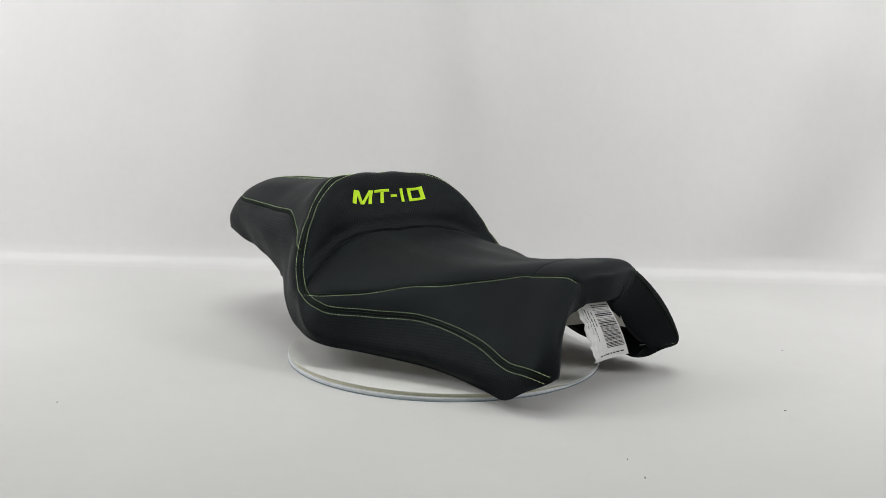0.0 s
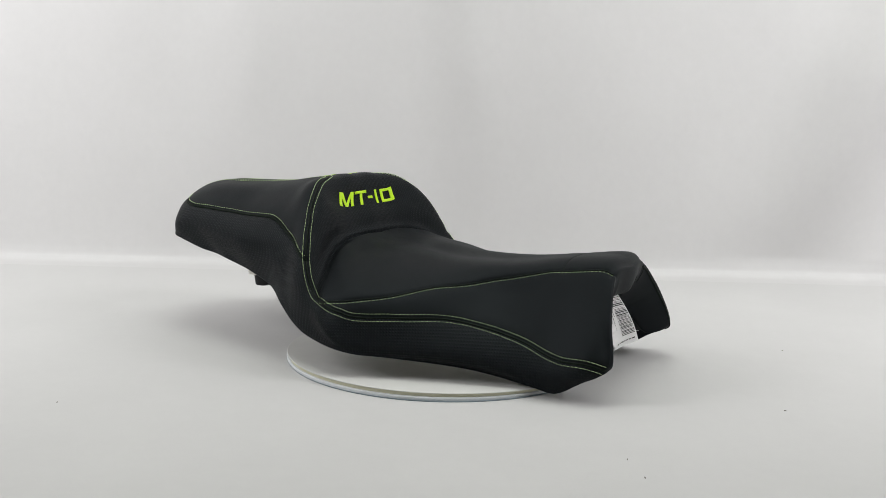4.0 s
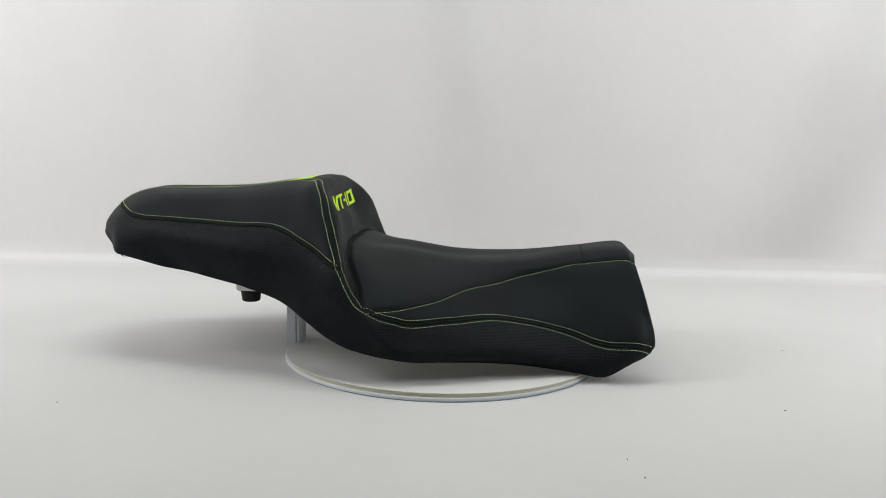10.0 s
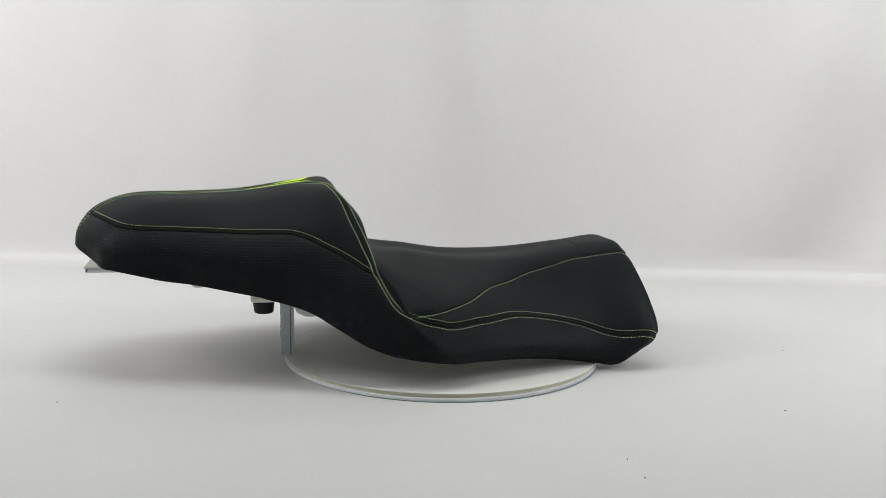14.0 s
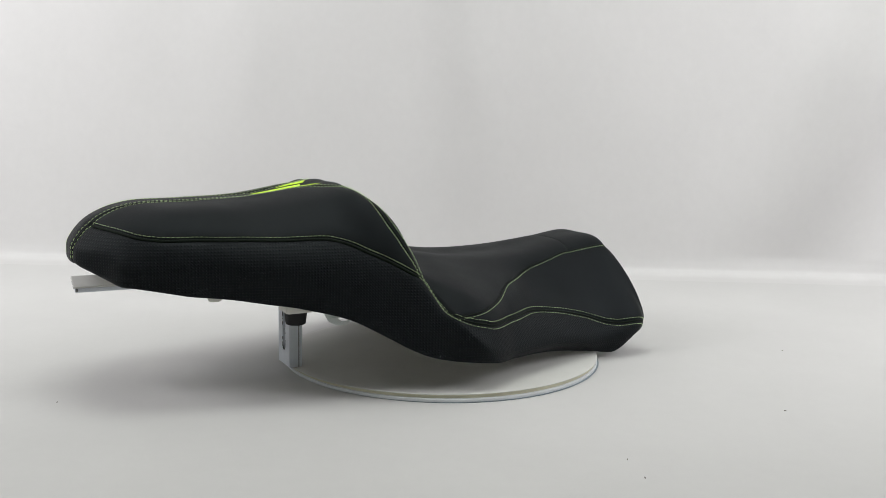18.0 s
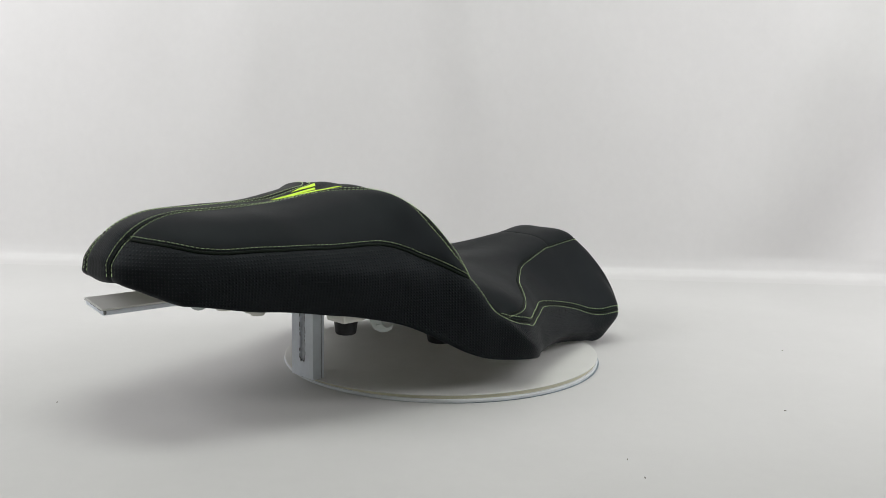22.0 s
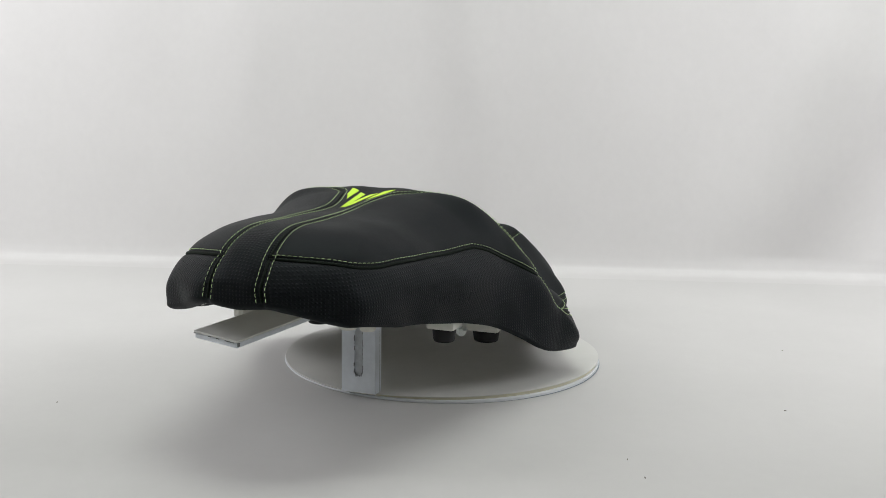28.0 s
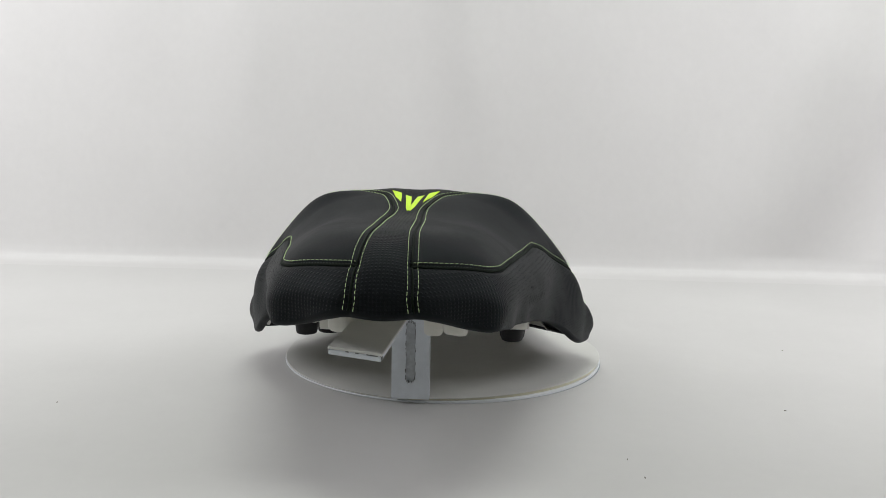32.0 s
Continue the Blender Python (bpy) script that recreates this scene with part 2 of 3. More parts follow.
SHOULDER = [(-0.4138, 0.0664, 0.1332), (-0.4072, 0.0745, 0.1556), (-0.3834, 0.0787, 0.1746), (-0.3458, 0.0759, 0.1873), (-0.2999, 0.0754, 0.1917), (-0.2500, 0.0786, 0.1915), (-0.1854, 0.0901, 0.1997), (-0.1511, 0.1052, 0.2057),
         (-0.1211, 0.1181, 0.1826), (-0.1054, 0.1176, 0.1333), (-0.0461, 0.1664, 0.1015), (0.0135, 0.1399, 0.0928), (0.0888, 0.0846, 0.0957), (0.1649, 0.0824, 0.0939), (0.2142, 0.0880, 0.0954), (0.2392, 0.0964, 0.0841)]
FLANK = [(-0.3994, 0.0895, 0.1270), (-0.3854, 0.0983, 0.1402), (-0.3485, 0.1063, 0.1484), (-0.3140, 0.1144, 0.1495), (-0.2809, 0.1234, 0.1474), (-0.2428, 0.1330, 0.1465), (-0.1855, 0.1423, 0.1461), (-0.1477, 0.1535, 0.1373),
         (-0.1168, 0.1738, 0.1234), (-0.0905, 0.1844, 0.0987), (-0.0455, 0.2019, 0.0563), (0.0138, 0.1738, 0.0436), (0.0873, 0.1470, 0.0392), (0.1656, 0.1282, 0.0308), (0.2246, 0.1294, 0.0404), (0.2457, 0.1176, 0.0373)]
HEM = [(-0.3825, 0.0958, 0.1230), (-0.3447, 0.1030, 0.1157), (-0.3105, 0.1065, 0.1104), (-0.2813, 0.1156, 0.1063), (-0.2570, 0.1203, 0.1015), (-0.2277, 0.1298, 0.0967), (-0.1824, 0.1454, 0.0855), (-0.1491, 0.1654, 0.0692),
         (-0.1208, 0.1785, 0.0526), (-0.0895, 0.1887, 0.0418), (-0.0360, 0.1994, 0.0340), (0.0114, 0.1710, 0.0266), (0.0880, 0.1315, 0.0158), (0.1580, 0.1252, 0.0074), (0.1915, 0.1254, 0.0035), (0.2177, 0.1259, 0.0176)]
GUIDES = [np.array(g) for g in (RIDGE, CROWN, SHOULDER, FLANK, HEM)]
S_END = len(RIDGE) - 1

# seams on that form, (along, across)
SEAM_WELT = [(0.00, 0.655), (0.64, 0.69), (1.49, 0.790), (2.26, 0.805), (3.20, 0.728), (4.25, 0.690), (4.80, 0.588), (5.18, 0.550), (5.40, 0.605), (5.70, 0.750), (6.10, 0.930), (6.44, 1.190), (6.80, 1.420),
             (7.09, 1.703), (7.37, 1.945), (7.59, 2.270), (7.80, 2.440), (7.99, 2.580), (8.42, 2.778), (8.86, 2.925), (9.20, 2.976), (9.50, 2.804), (9.74, 2.657), (10.02, 2.534), (10.25, 2.517),
             (10.60, 2.476), (10.95, 2.444), (11.50, 2.442), (12.03, 2.526), (12.45, 2.578), (12.85, 2.656), (13.30, 2.831), (13.56, 2.911), (14.20, 3.009), (15.00, 3.083)]
SEAM_LOWER = [(1.84, 0.799), (1.85, 1.462), (1.90, 1.996), (2.10, 2.264), (2.50, 2.450), (3.40, 2.557), (4.75, 2.573), (5.65, 2.619), (5.94, 2.671), (6.56, 2.806), (7.00, 2.852), (7.70, 2.906),
             (8.09, 2.873), (8.47, 2.760)]
SEAM_THIGH = [(9.45, 2.821), (9.84, 2.430), (10.28, 2.177), (10.80, 2.006), (11.24, 1.793), (11.70, 1.740), (12.15, 1.535), (12.78, 1.221), (13.15, 1.193), (13.80, 1.181), (14.50, 1.115), (15.00, 1.013)]
CREASE = [(8.80, 0.000), (8.77, 0.489), (8.82, 1.122), (8.94, 1.488), (9.02, 1.865), (9.15, 2.223), (9.26, 2.477), (9.30, 2.710), (9.36, 2.850)]
SEAM_NOSE = [(13.03, 0.000), (13.03, 0.500), (13.03, 1.270)]


def seat_form(s, v):
    """Points of the seat's form; s along (0 to 15), v across (0 ridge to 4 hem). Flat arrays."""
    g = [spline(q, s) for q in GUIDES]
    flip = g[1] * np.array([1, -1, 1])
    end = 2 * g[4] - g[3]
    q = np.stack([flip, *g, end])
    i = np.clip(np.floor(v).astype(int), 0, 3)
    t = (v - i)[:, None]
    k = np.arange(len(s))
    a, b, c, d = q[i, k], q[i + 1, k], q[i + 2, k], q[i + 3, k]
    return b + 0.5 * t * (c - a) + t * t * (a - 2.5 * b + 2 * c - 0.5 * d) + t ** 3 * (1.5 * (b - c) + 0.5 * (d - a))


def seat_normal(s, v, e=0.02):
    sa, sb = np.clip(s - e, 0, S_END), np.clip(s + e, 0, S_END)
    va, vb = np.clip(v - e, 0, 4), np.clip(v + e, 0, 4)
    n = np.cross(seat_form(sb, v) - seat_form(sa, v), seat_form(s, vb) - seat_form(s, va))
    return n / (np.linalg.norm(n, axis=1, keepdims=True) + 1e-12)


def seam_line(ctrl, step=0.0015):
    """A seam as evenly spaced (s, v) pairs with its points and normals."""
    c = spline(ctrl, np.linspace(0, len(ctrl) - 1, 1500))
    s, v = np.clip(c[:, 0], 0, S_END), np.clip(c[:, 1], 0, 4)
    p = seat_form(s, v)
    d = np.concatenate([[0], np.cumsum(np.linalg.norm(np.diff(p, axis=0), axis=1))])
    at = np.linspace(0, d[-1], max(2, int(d[-1] / step)))
    s, v = np.interp(at, d, s), np.interp(at, d, v)
    return s, v, seat_form(s, v), seat_normal(s, v)


SEAMS = {"welt": seam_line(SEAM_WELT), "lower": seam_line(SEAM_LOWER), "thigh": seam_line(SEAM_THIGH), "crease": seam_line(CREASE), "nose": seam_line(SEAM_NOSE)}
GROOVES = {"welt": (0.0016, 0.0030, 0.0008, 0.009), "lower": (0.0022, 0.0026, 0.0010, 0.009), "thigh": (0.0012, 0.0022, 0.0006, 0.007), "crease": (0.0050, 0.0024, 0.0006, 0.010), "nose": (0.0008, 0.0014, 0.0003, 0.006)}

CREASE_FOOT = seat_form(SEAMS["crease"][0] - 0.16, SEAMS["crease"][1])[::2]


def nearest(points, line, chunk=20000):
    out = np.empty(len(points))
    l2 = (line ** 2).sum(1)
    for i in range(0, len(points), chunk):
        p = points[i:i + chunk]
        out[i:i + chunk] = np.sqrt(np.maximum(((p ** 2).sum(1)[:, None] + l2 - 2 * p @ line.T).min(1), 0))
    return out


def sink(points):
    """How far the upholstery is drawn in at the seams."""
    d = np.zeros(len(points))
    for k, (a, w, b, w2) in GROOVES.items():
        r = nearest(points, SEAMS[k][2][::2])
        d += a * np.exp(-(r / w) ** 2) + b * np.exp(-(r / w2) ** 2)
    # the backrest's foot curls in towards the crease
    return np.minimum(d + 0.0050 * np.exp(-(nearest(points, CREASE_FOOT) / 0.010) ** 2), 0.012)


def upholstery(s, v):
    """Outer face of the cover with its drawn-in seams."""
    p, n = seat_form(s, v), seat_normal(s, v)
    return p - n * sink(p)[:, None], n


def to_seat(p, side):
    """From the half form to the turntable's space; side -1: right, +1: left, which is stuffed a little fuller."""
    y = p[:, 1]
    if side > 0:
        y = y * (1 + (0.05 + 0.03 * np.clip((p[:, 0] - 0.1) / 0.1, 0, 1) * np.clip((0.08 - p[:, 2]) / 0.05, -0.8, 1)) * np.clip((y - 0.03) / 0.06, 0, 1))
    return np.stack([p[:, 0], y * side + OFFSET, p[:, 2]], 1)


def edge_v(ctrl, s, fill):
    c = spline(ctrl, np.linspace(0, len(ctrl) - 1, 800))
    return np.interp(s, np.maximum.accumulate(c[:, 0]), c[:, 1], left=fill, right=fill)


SEAT = tagged(new("motorcycle_seat"), "black leather motorcycle seat with lime stitching, resting on a bar", "motorcycle seat")
NS, NV = 780, 180


def build_cover():
    # even spacing along and across
    u = np.linspace(0, S_END, 3000)
    p = seat_form(u, np.full_like(u, 1.6))
    d = np.concatenate([[0], np.cumsum(np.linalg.norm(np.diff(p, axis=0), axis=1))]) + u * 0.004 + 0.10 * (np.tanh((u - 9.05) / 0.35) + 1)
    s = np.interp(np.linspace(0, d[-1], NS), d, u)
    v = np.linspace(0, 4, NV)
    V, S = np.meshgrid(v, s, indexing="ij")
    P, N = upholstery(S.ravel(), V.ravel())
    P, N = P.reshape(NV, NS, 3), N.reshape(NV, NS, 3)
    # fabric lengths for the studs: round the plan outline and up on the skirts, across and along on the centre
    plan = spline(FLANK, np.linspace(0, S_END, 1200))[:, :2]
    run = np.concatenate([[0], np.cumsum(np.linalg.norm(np.diff(plan, axis=0), axis=1))])
    flat = P.reshape(-1, 3)
    pick = np.empty(len(flat), int)
    for i in range(0, len(flat), 20000):
        q = flat[i:i + 20000, :2]
        pick[i:i + 20000] = ((plan ** 2).sum(1) - 2 * q @ plan.T).argmin(1)
    tangent = np.gradient(plan, axis=0)
    tangent /= np.linalg.norm(tangent, axis=1, keepdims=True)
    skirt_u = run[pick] + ((flat[:, :2] - plan[pick]) * tangent[pick]).sum(1)
    UV_SKIRT = np.stack([skirt_u, flat[:, 2] * 1.04], 1)
    ridge = P[0]
    along = np.concatenate([[0], np.cumsum(np.linalg.norm(np.diff(ridge, axis=0), axis=1))])
    UV_MID = np.stack([flat[:, 1], np.broadcast_to(along, (NV, NS)).ravel()], 1)
    # panels
    fs, fv = (S[:-1, :-1] + S[1:, 1:]) / 2, (V[:-1, :-1] + V[1:, 1:]) / 2
    welt = edge_v(SEAM_WELT, fs.ravel(), 0).reshape(fs.shape)
    lower = edge_v(SEAM_LOWER, fs.ravel(), -1).reshape(fs.shape)
    thigh = edge_v(SEAM_THIGH, fs.ravel(), 9).reshape(fs.shape)
    cr = np.array(CREASE)
    crease = np.interp(fv.ravel(), cr[:, 1], cr[:, 0]).reshape(fs.shape)
    kind = np.zeros(fs.shape, int)                      # 0 centre
    inner = fv < welt
    kind[inner & (fs > crease)] = 1                     # rider insert
    kind[inner & (fs > SEAM_NOSE[0][0]) & (fv < thigh)] = 2       # nose
    kind[inner & (fs > 9.45) & (fv > thigh)] = 3         # thigh panel
    kind[~inner] = 5                                    # skirt
    kind[~inner & (fv < lower)] = 4                     # passenger panel
    names = {0: ("centre_panel", M_BACK, "studded black leather centre strip and backrest"), 1: ("rider_insert", M_SMOOTH, "smooth black leather"), 2: ("nose_panel", M_SMOOTH, "smooth black leather"),
             3: ("thigh_panel", M_SMOOTH, "smooth black leather"), 4: ("passenger_panel", M_SMOOTH, "smooth black leather"), 5: ("side_skirt", M_STUD, "studded black leather")}
    idx = np.arange(NV * NS).reshape(NV, NS)
    quads = np.stack([idx[:-1, :-1], idx[:-1, 1:], idx[1:, 1:], idx[1:, :-1]], 2)
    for k, (name, mat, label) in names.items():
        q = quads[kind == k]
        used, inv = np.unique(q, return_inverse=True)
        q = inv.reshape(q.shape)
        pts, uv = flat[used], (UV_SKIRT if k > 3 else UV_MID)[used]
        right, left = to_seat(pts, -1), to_seat(pts, 1)
        if k < 3:     # both halves are one piece
            verts = np.vstack([right, left])
            faces = np.vstack([q, q[:, ::-1] + len(pts)])
            ob = mesh_ob(name, verts, faces, mat, SEAT, label, uv=np.vstack([uv, uv * [-1, 1]]))
            bm = bmesh.new()
            bm.from_mesh(ob.data)
            bmesh.ops.remove_doubles(bm, verts=[x for x in bm.verts if abs(x.co.y - OFFSET) < 1e-5], dist=1e-6)
            bm.to_mesh(ob.data)
            bm.free()
        else:
            mesh_ob(name, right, q, mat, SEAT, label, uv=uv)
            mesh_ob(name, left, q[:, ::-1], mat, SEAT, label, uv=uv)
    return s, v


def build_hems():
    """The cover's edge rolls over the foam and turns in: thick at the nose, thin along the skirts."""
    vs, ss = np.linspace(0, 4, 140), np.linspace(0, S_END, 420)
    s = np.concatenate([np.zeros(139), ss, np.full(139, float(S_END))])
    v = np.concatenate([vs[:-1], np.full(420, 4.0), vs[-2::-1]])
    back = vs[-2::-1]
    th = np.concatenate([np.interp(vs[:-1], [0, 2.7, 4.0], [0.018, 0.016, 0.0092]), np.interp(ss, [0, 12.5, 15], [0.009, 0.010, 0.014]), np.interp(back, [0.0, 0.7, 1.1, 1.5, 2.0, 2.6, 3.2, 4.0], [0.033, 0.036, 0.046, 0.054, 0.052, 0.042, 0.030, 0.014])])
    ext = np.concatenate([np.interp(vs[:-1], [0, 2.7, 4.0], [0.0068, 0.0056, 0.0036]), np.full(420, 0.0035), np.interp(back, [0.0, 1.2, 2.4, 3.4, 4.0], [0.0058, 0.0058, 0.0085, 0.0085, 0.0036])])
    turn = np.concatenate([np.full(139, 0.012), np.interp(ss, [0, 13.2, 14.4, 15.0], [0.018, 0.018, 0.030, 0.020]), np.interp(back, [0.0, 1.2, 2.0, 3.2, 4.0], [0.016, 0.020, 0.016, 0.014, 0.018])])
    lean = np.concatenate([np.full(139, 0.10), np.interp(ss, [0, 13.2, 15.0], [0.10, 0.10, 0.3]), np.full(139, 0.50)])
    p, n = upholstery(s, v)[0], seat_normal(np.clip(s, 0.4, 14.6), np.clip(v, 0, 3.75))
    # outward: square to the edge round the tail; along the sheet at the skirts' front and the nose
    edge = np.cross(np.gradient(p, axis=0), n)
    edge /= np.linalg.norm(edge, axis=1, keepdims=True) + 1e-12
    down = seat_form(np.array([0.0]), np.array([0.2])) - seat_form(np.array([0.05]), np.array([0.2]))
    if (edge[5] * down[0]).sum() < 0:
        edge = -edge
    pad = np.vstack([edge[:1]] * 8 + [edge] + [edge[-1:]] * 8)
    edge = np.stack([np.convolve(pad[:, c], np.ones(17) / 17, "valid") for c in range(3)], 1)
    nose = seat_form(np.full_like(v, S_END), v) - seat_form(np.full_like(v, S_END - 0.3), v)
    skirt = seat_form(s, np.full_like(s, 4.0)) - seat_form(s, np.full_like(s, 3.95))
    nose, skirt = (w / np.linalg.norm(w, axis=1, keepdims=True) for w in (nose, skirt))
    k = np.arange(len(s))
    wt, wn = np.clip((360 - k) / 60 + 0.5, 0, 1)[:, None], np.clip((k - 558) / 24 + 0.5, 0, 1)[:, None]
    level = n * np.array([0, 1, 1])
    slant = np.interp(v, [0.0, 0.8, 1.8, 4.0], [0.25, 0.30, 0.95, 0.80])[:, None] * np.array([1.0, 0, 0])
    n = n * (1 - wn) + wn * (level / np.linalg.norm(level, axis=1, keepdims=True) + slant)
    n /= np.linalg.norm(n, axis=1, keepdims=True)
    nose = 0.35 * nose + np.array([0.65, 0, 0])
    out = edge * wt + nose * wn + skirt * (1 - wt - wn)
    out -= n * (out * n).sum(1, keepdims=True)
    out /= np.linalg.norm(out, axis=1, keepdims=True)
    flat = np.concatenate([np.full(559, 1.0), np.interp(back, [3.2, 4.0], [0.55, 1.0])])
    rows = [p + out * (ext * math.sin(a) ** flat)[:, None] - n * (th / 2 * (1 - math.cos(a)))[:, None] for a in np.linspace(0, math.pi, 17)]
    rows += [p - n * (th + lean * turn * q)[:, None] - out * (turn * q)[:, None] for q in (0.12, 0.3, 0.6, 1.0)]
    rows = np.stack(rows)
    m = rows.shape[0]
    # one leg's front edge is closed with piping and a short stitched end
    q = rows[3][574:664]
    verts, faces = tube(q, 0.0011)
    mesh_ob("front_piping", to_seat(verts, 1), [f[::-1] for f in faces], M_WELT, SEAT, "black piping along the front edge")
    for q in (rows[4][650:664], rows[4][576:586]):
        verts, faces = tube(q + n[0] * 0.0004, 0.00035)
        mesh_ob("edge_stitch", to_seat(verts, 1), [f[::-1] for f in faces], M_THREAD, SEAT, "pale thread at the edge's end")
    for col, a, b in ((660, 3, 9), (676, 8, 15)):
        verts, faces = tube(np.array([rows[r][col - (r - a)] for r in range(a, b)]), 0.0005)
        mesh_ob("face_tuck", to_seat(verts, 1), [f[::-1] for f in faces], M_WELT, SEAT, "dark tuck in the front face")
    for name, lo, hi in (("rear_hem", 0, 140), ("side_hem", 139, 560), ("front_hem", 558, 698)):
        block = rows[:, lo:hi]
        c = block.shape[1]
        faces = [(j * c + i, j * c + i + 1, (j + 1) * c + i + 1, (j + 1) * c + i) for j in range(m - 1) for i in range(c - 1)]
        for side in (-1, 1):
            mesh_ob(name, to_seat(block.reshape(-1, 3), side), faces if side < 0 else [f[::-1] for f in faces], M_SMOOTH, SEAT, "black leather edge turned under")


def tube(points, radius, n=6):
    """Vertices and faces of a round cord along points."""
    t = np.gradient(points, axis=0)
    t /= np.linalg.norm(t, axis=1, keepdims=True) + 1e-12
    up = np.tile(np.array([0.13, 0.21, 0.97]), (len(points), 1))
    a = np.cross(t, up)
    a /= np.linalg.norm(a, axis=1, keepdims=True)
    b = np.cross(t, a)
    ang = np.linspace(0, 2 * math.pi, n, endpoint=False)
    verts = (points[:, None] + radius * (np.cos(ang)[None, :, None] * a[:, None] + np.sin(ang)[None, :, None] * b[:, None])).reshape(-1, 3)
    faces = [(j * n + i, j * n + (i + 1) % n, (j + 1) * n + (i + 1) % n, (j + 1) * n + i) for j in range(len(points) - 1) for i in range(n)]
    faces += [tuple(range(n))[::-1], tuple((len(points) - 1) * n + i for i in range(n))]
    return verts, faces


def shifted(line, dist):
    """A seam's points moved sideways on the form by dist (positive: towards the ridge)."""
    s, v, p, n = line
    t = np.gradient(p, axis=0)
    t /= np.linalg.norm(t, axis=1, keepdims=True)
    side = np.cross(n, t)
    side *= np.sign((side * (seat_form(s, np.clip(v - 0.05, 0, 4)) - seat_form(s, np.clip(v + 0.05, 0, 4)))).sum(1, keepdims=True))
    q = p + side * dist
    return q - n * sink(q)[:, None], n


def stitch_row(name, line, dist, lo=0.0, hi=1.0, pitch=0.0046, length=0.0038, radius=0.00026):
    """Single thread stitches along a seam, each a small tapered cord dipping at its ends."""
    q, n = shifted(line, dist)
    d = np.concatenate([[0], np.cumsum(np.linalg.norm(np.diff(q, axis=0), axis=1))])
    total = d[-1]
    rng = random.Random(len(q))
    verts, faces = [], []
    at = lo * total
    ring = 5
    while at + length < hi * total:
        k = np.linspace(at, at + length * rng.uniform(0.93, 1.05), 5)
        c = np.stack([np.interp(k, d, q[:, j]) for j in range(3)], 1)
        m = np.stack([np.interp(k, d, n[:, j]) for j in range(3)], 1)
        t = np.gradient(c, axis=0)
        t /= np.linalg.norm(t, axis=1, keepdims=True)
        b = np.cross(t, m)
        h = np.array([-0.0006, 0.00035, 0.0005, 0.00035, -0.0006])
        r = radius * np.array([0.6, 1.0, 1.05, 1.0, 0.6])
        c = c + m * h[:, None]
        base = len(verts)
        for i in range(5):
            for a in range(ring):
                w = 2 * math.pi * a / ring
                verts.append(c[i] + r[i] * (math.cos(w) * b[i] + math.sin(w) * m[i]))
        for i in range(4):
            for a in range(ring):
                faces.append((base + i * ring + a, base + i * ring + (a + 1) % ring, base + (i + 1) * ring + (a + 1) % ring, base + (i + 1) * ring + a))
        at += pitch
    verts = np.array(verts)
    for side in (-1, 1):
        mesh_ob(name, to_seat(verts, side), faces if side < 0 else [f[::-1] for f in faces], M_THREAD, SEAT, "yellow-green thread stitches", kind="stuff")


def build_seams():
    stitch_row("stitching", SEAMS["welt"], 0.0042)
    stitch_row("stitching", SEAMS["welt"], -0.0042)
    stitch_row("stitching", SEAMS["lower"], 0.0036)
    stitch_row("stitching", SEAMS["thigh"], -0.0030)
    for key, r, name in (("welt", 0.0012, "welt_cord"), ("lower", 0.0018, "seam_cord"), ("thigh", 0.0009, "seam_cord")):
        q, n = shifted(SEAMS[key], 0.0)
        verts, faces = tube(q + n * 0.0002, r)
        for side in (-1, 1):
            mesh_ob(name, to_seat(verts, side), faces if side < 0 else [f[::-1] for f in faces], M_WELT, SEAT, "black piping in the seam")
    for key, r in (("nose", 0.0006),):
        q, n = shifted(SEAMS[key], 0.0)
        verts, faces = tube(q - n * 0.0002, r)
        for side in (-1, 1):
            mesh_ob("tuck_cord", to_seat(verts, side), faces if side < 0 else [f[::-1] for f in faces], M_WELT, SEAT, "black tucked seam")


def patch(name, quad, material, lift, label="", nu=10, nv=10, depth=0.001):
    """A raised embroidered or printed piece: quad of four (s, signed v) corners laid on the cover."""
    c = np.array(quad, float)
    a, b = np.meshgrid(np.linspace(0, 1, nu), np.linspace(0, 1, nv))
    a, b = a.ravel()[:, None], b.ravel()[:, None]
    q = (c[0] * (1 - a) + c[1] * a) * (1 - b) + (c[3] * (1 - a) + c[2] * a) * b
    s, v = q[:, 0], q[:, 1]
    p, n = upholstery(s, np.abs(v))
    side = np.where(v > 0, -1.0, 1.0)[:, None]
    flip = np.concatenate([np.ones_like(side), side, np.ones_like(side)], 1)
    p, n = p * flip + np.array([0, OFFSET, 0]), n * flip
    rim = np.minimum(np.minimum(a, 1 - a) * nu, np.minimum(b, 1 - b) * nv)
    h = lift * (0.55 + 0.45 * np.clip(rim / 1.5, 0, 1))
    top = p + n * h
    low = p - n * depth
    k = nu * nv
    g = np.arange(k).reshape(nv, nu)
    faces = [(g[j, i], g[j, i + 1], g[j + 1, i + 1], g[j + 1, i]) for j in range(nv - 1) for i in range(nu - 1)]
    edge = [*g[0, :-1], *g[:-1, -1], *g[-1, :0:-1], *g[:0:-1, 0]]
    faces += [(edge[(i + 1) % len(edge)], edge[i], edge[i] + k, edge[(i + 1) % len(edge)] + k) for i in range(len(edge))]
    i, j, l = top[g[0, 0]], top[g[0, -1]], top[g[-1, 0]]
    if np.dot(np.cross(j - i, l - i), n[g[nv // 2, nu // 2]]) < 0:
        faces = [f[::-1] for f in faces]
    uv = np.vstack([np.hstack([a * 0.01, b * 0.02])] * 2)
    return np.vstack([top, low]), faces, uv


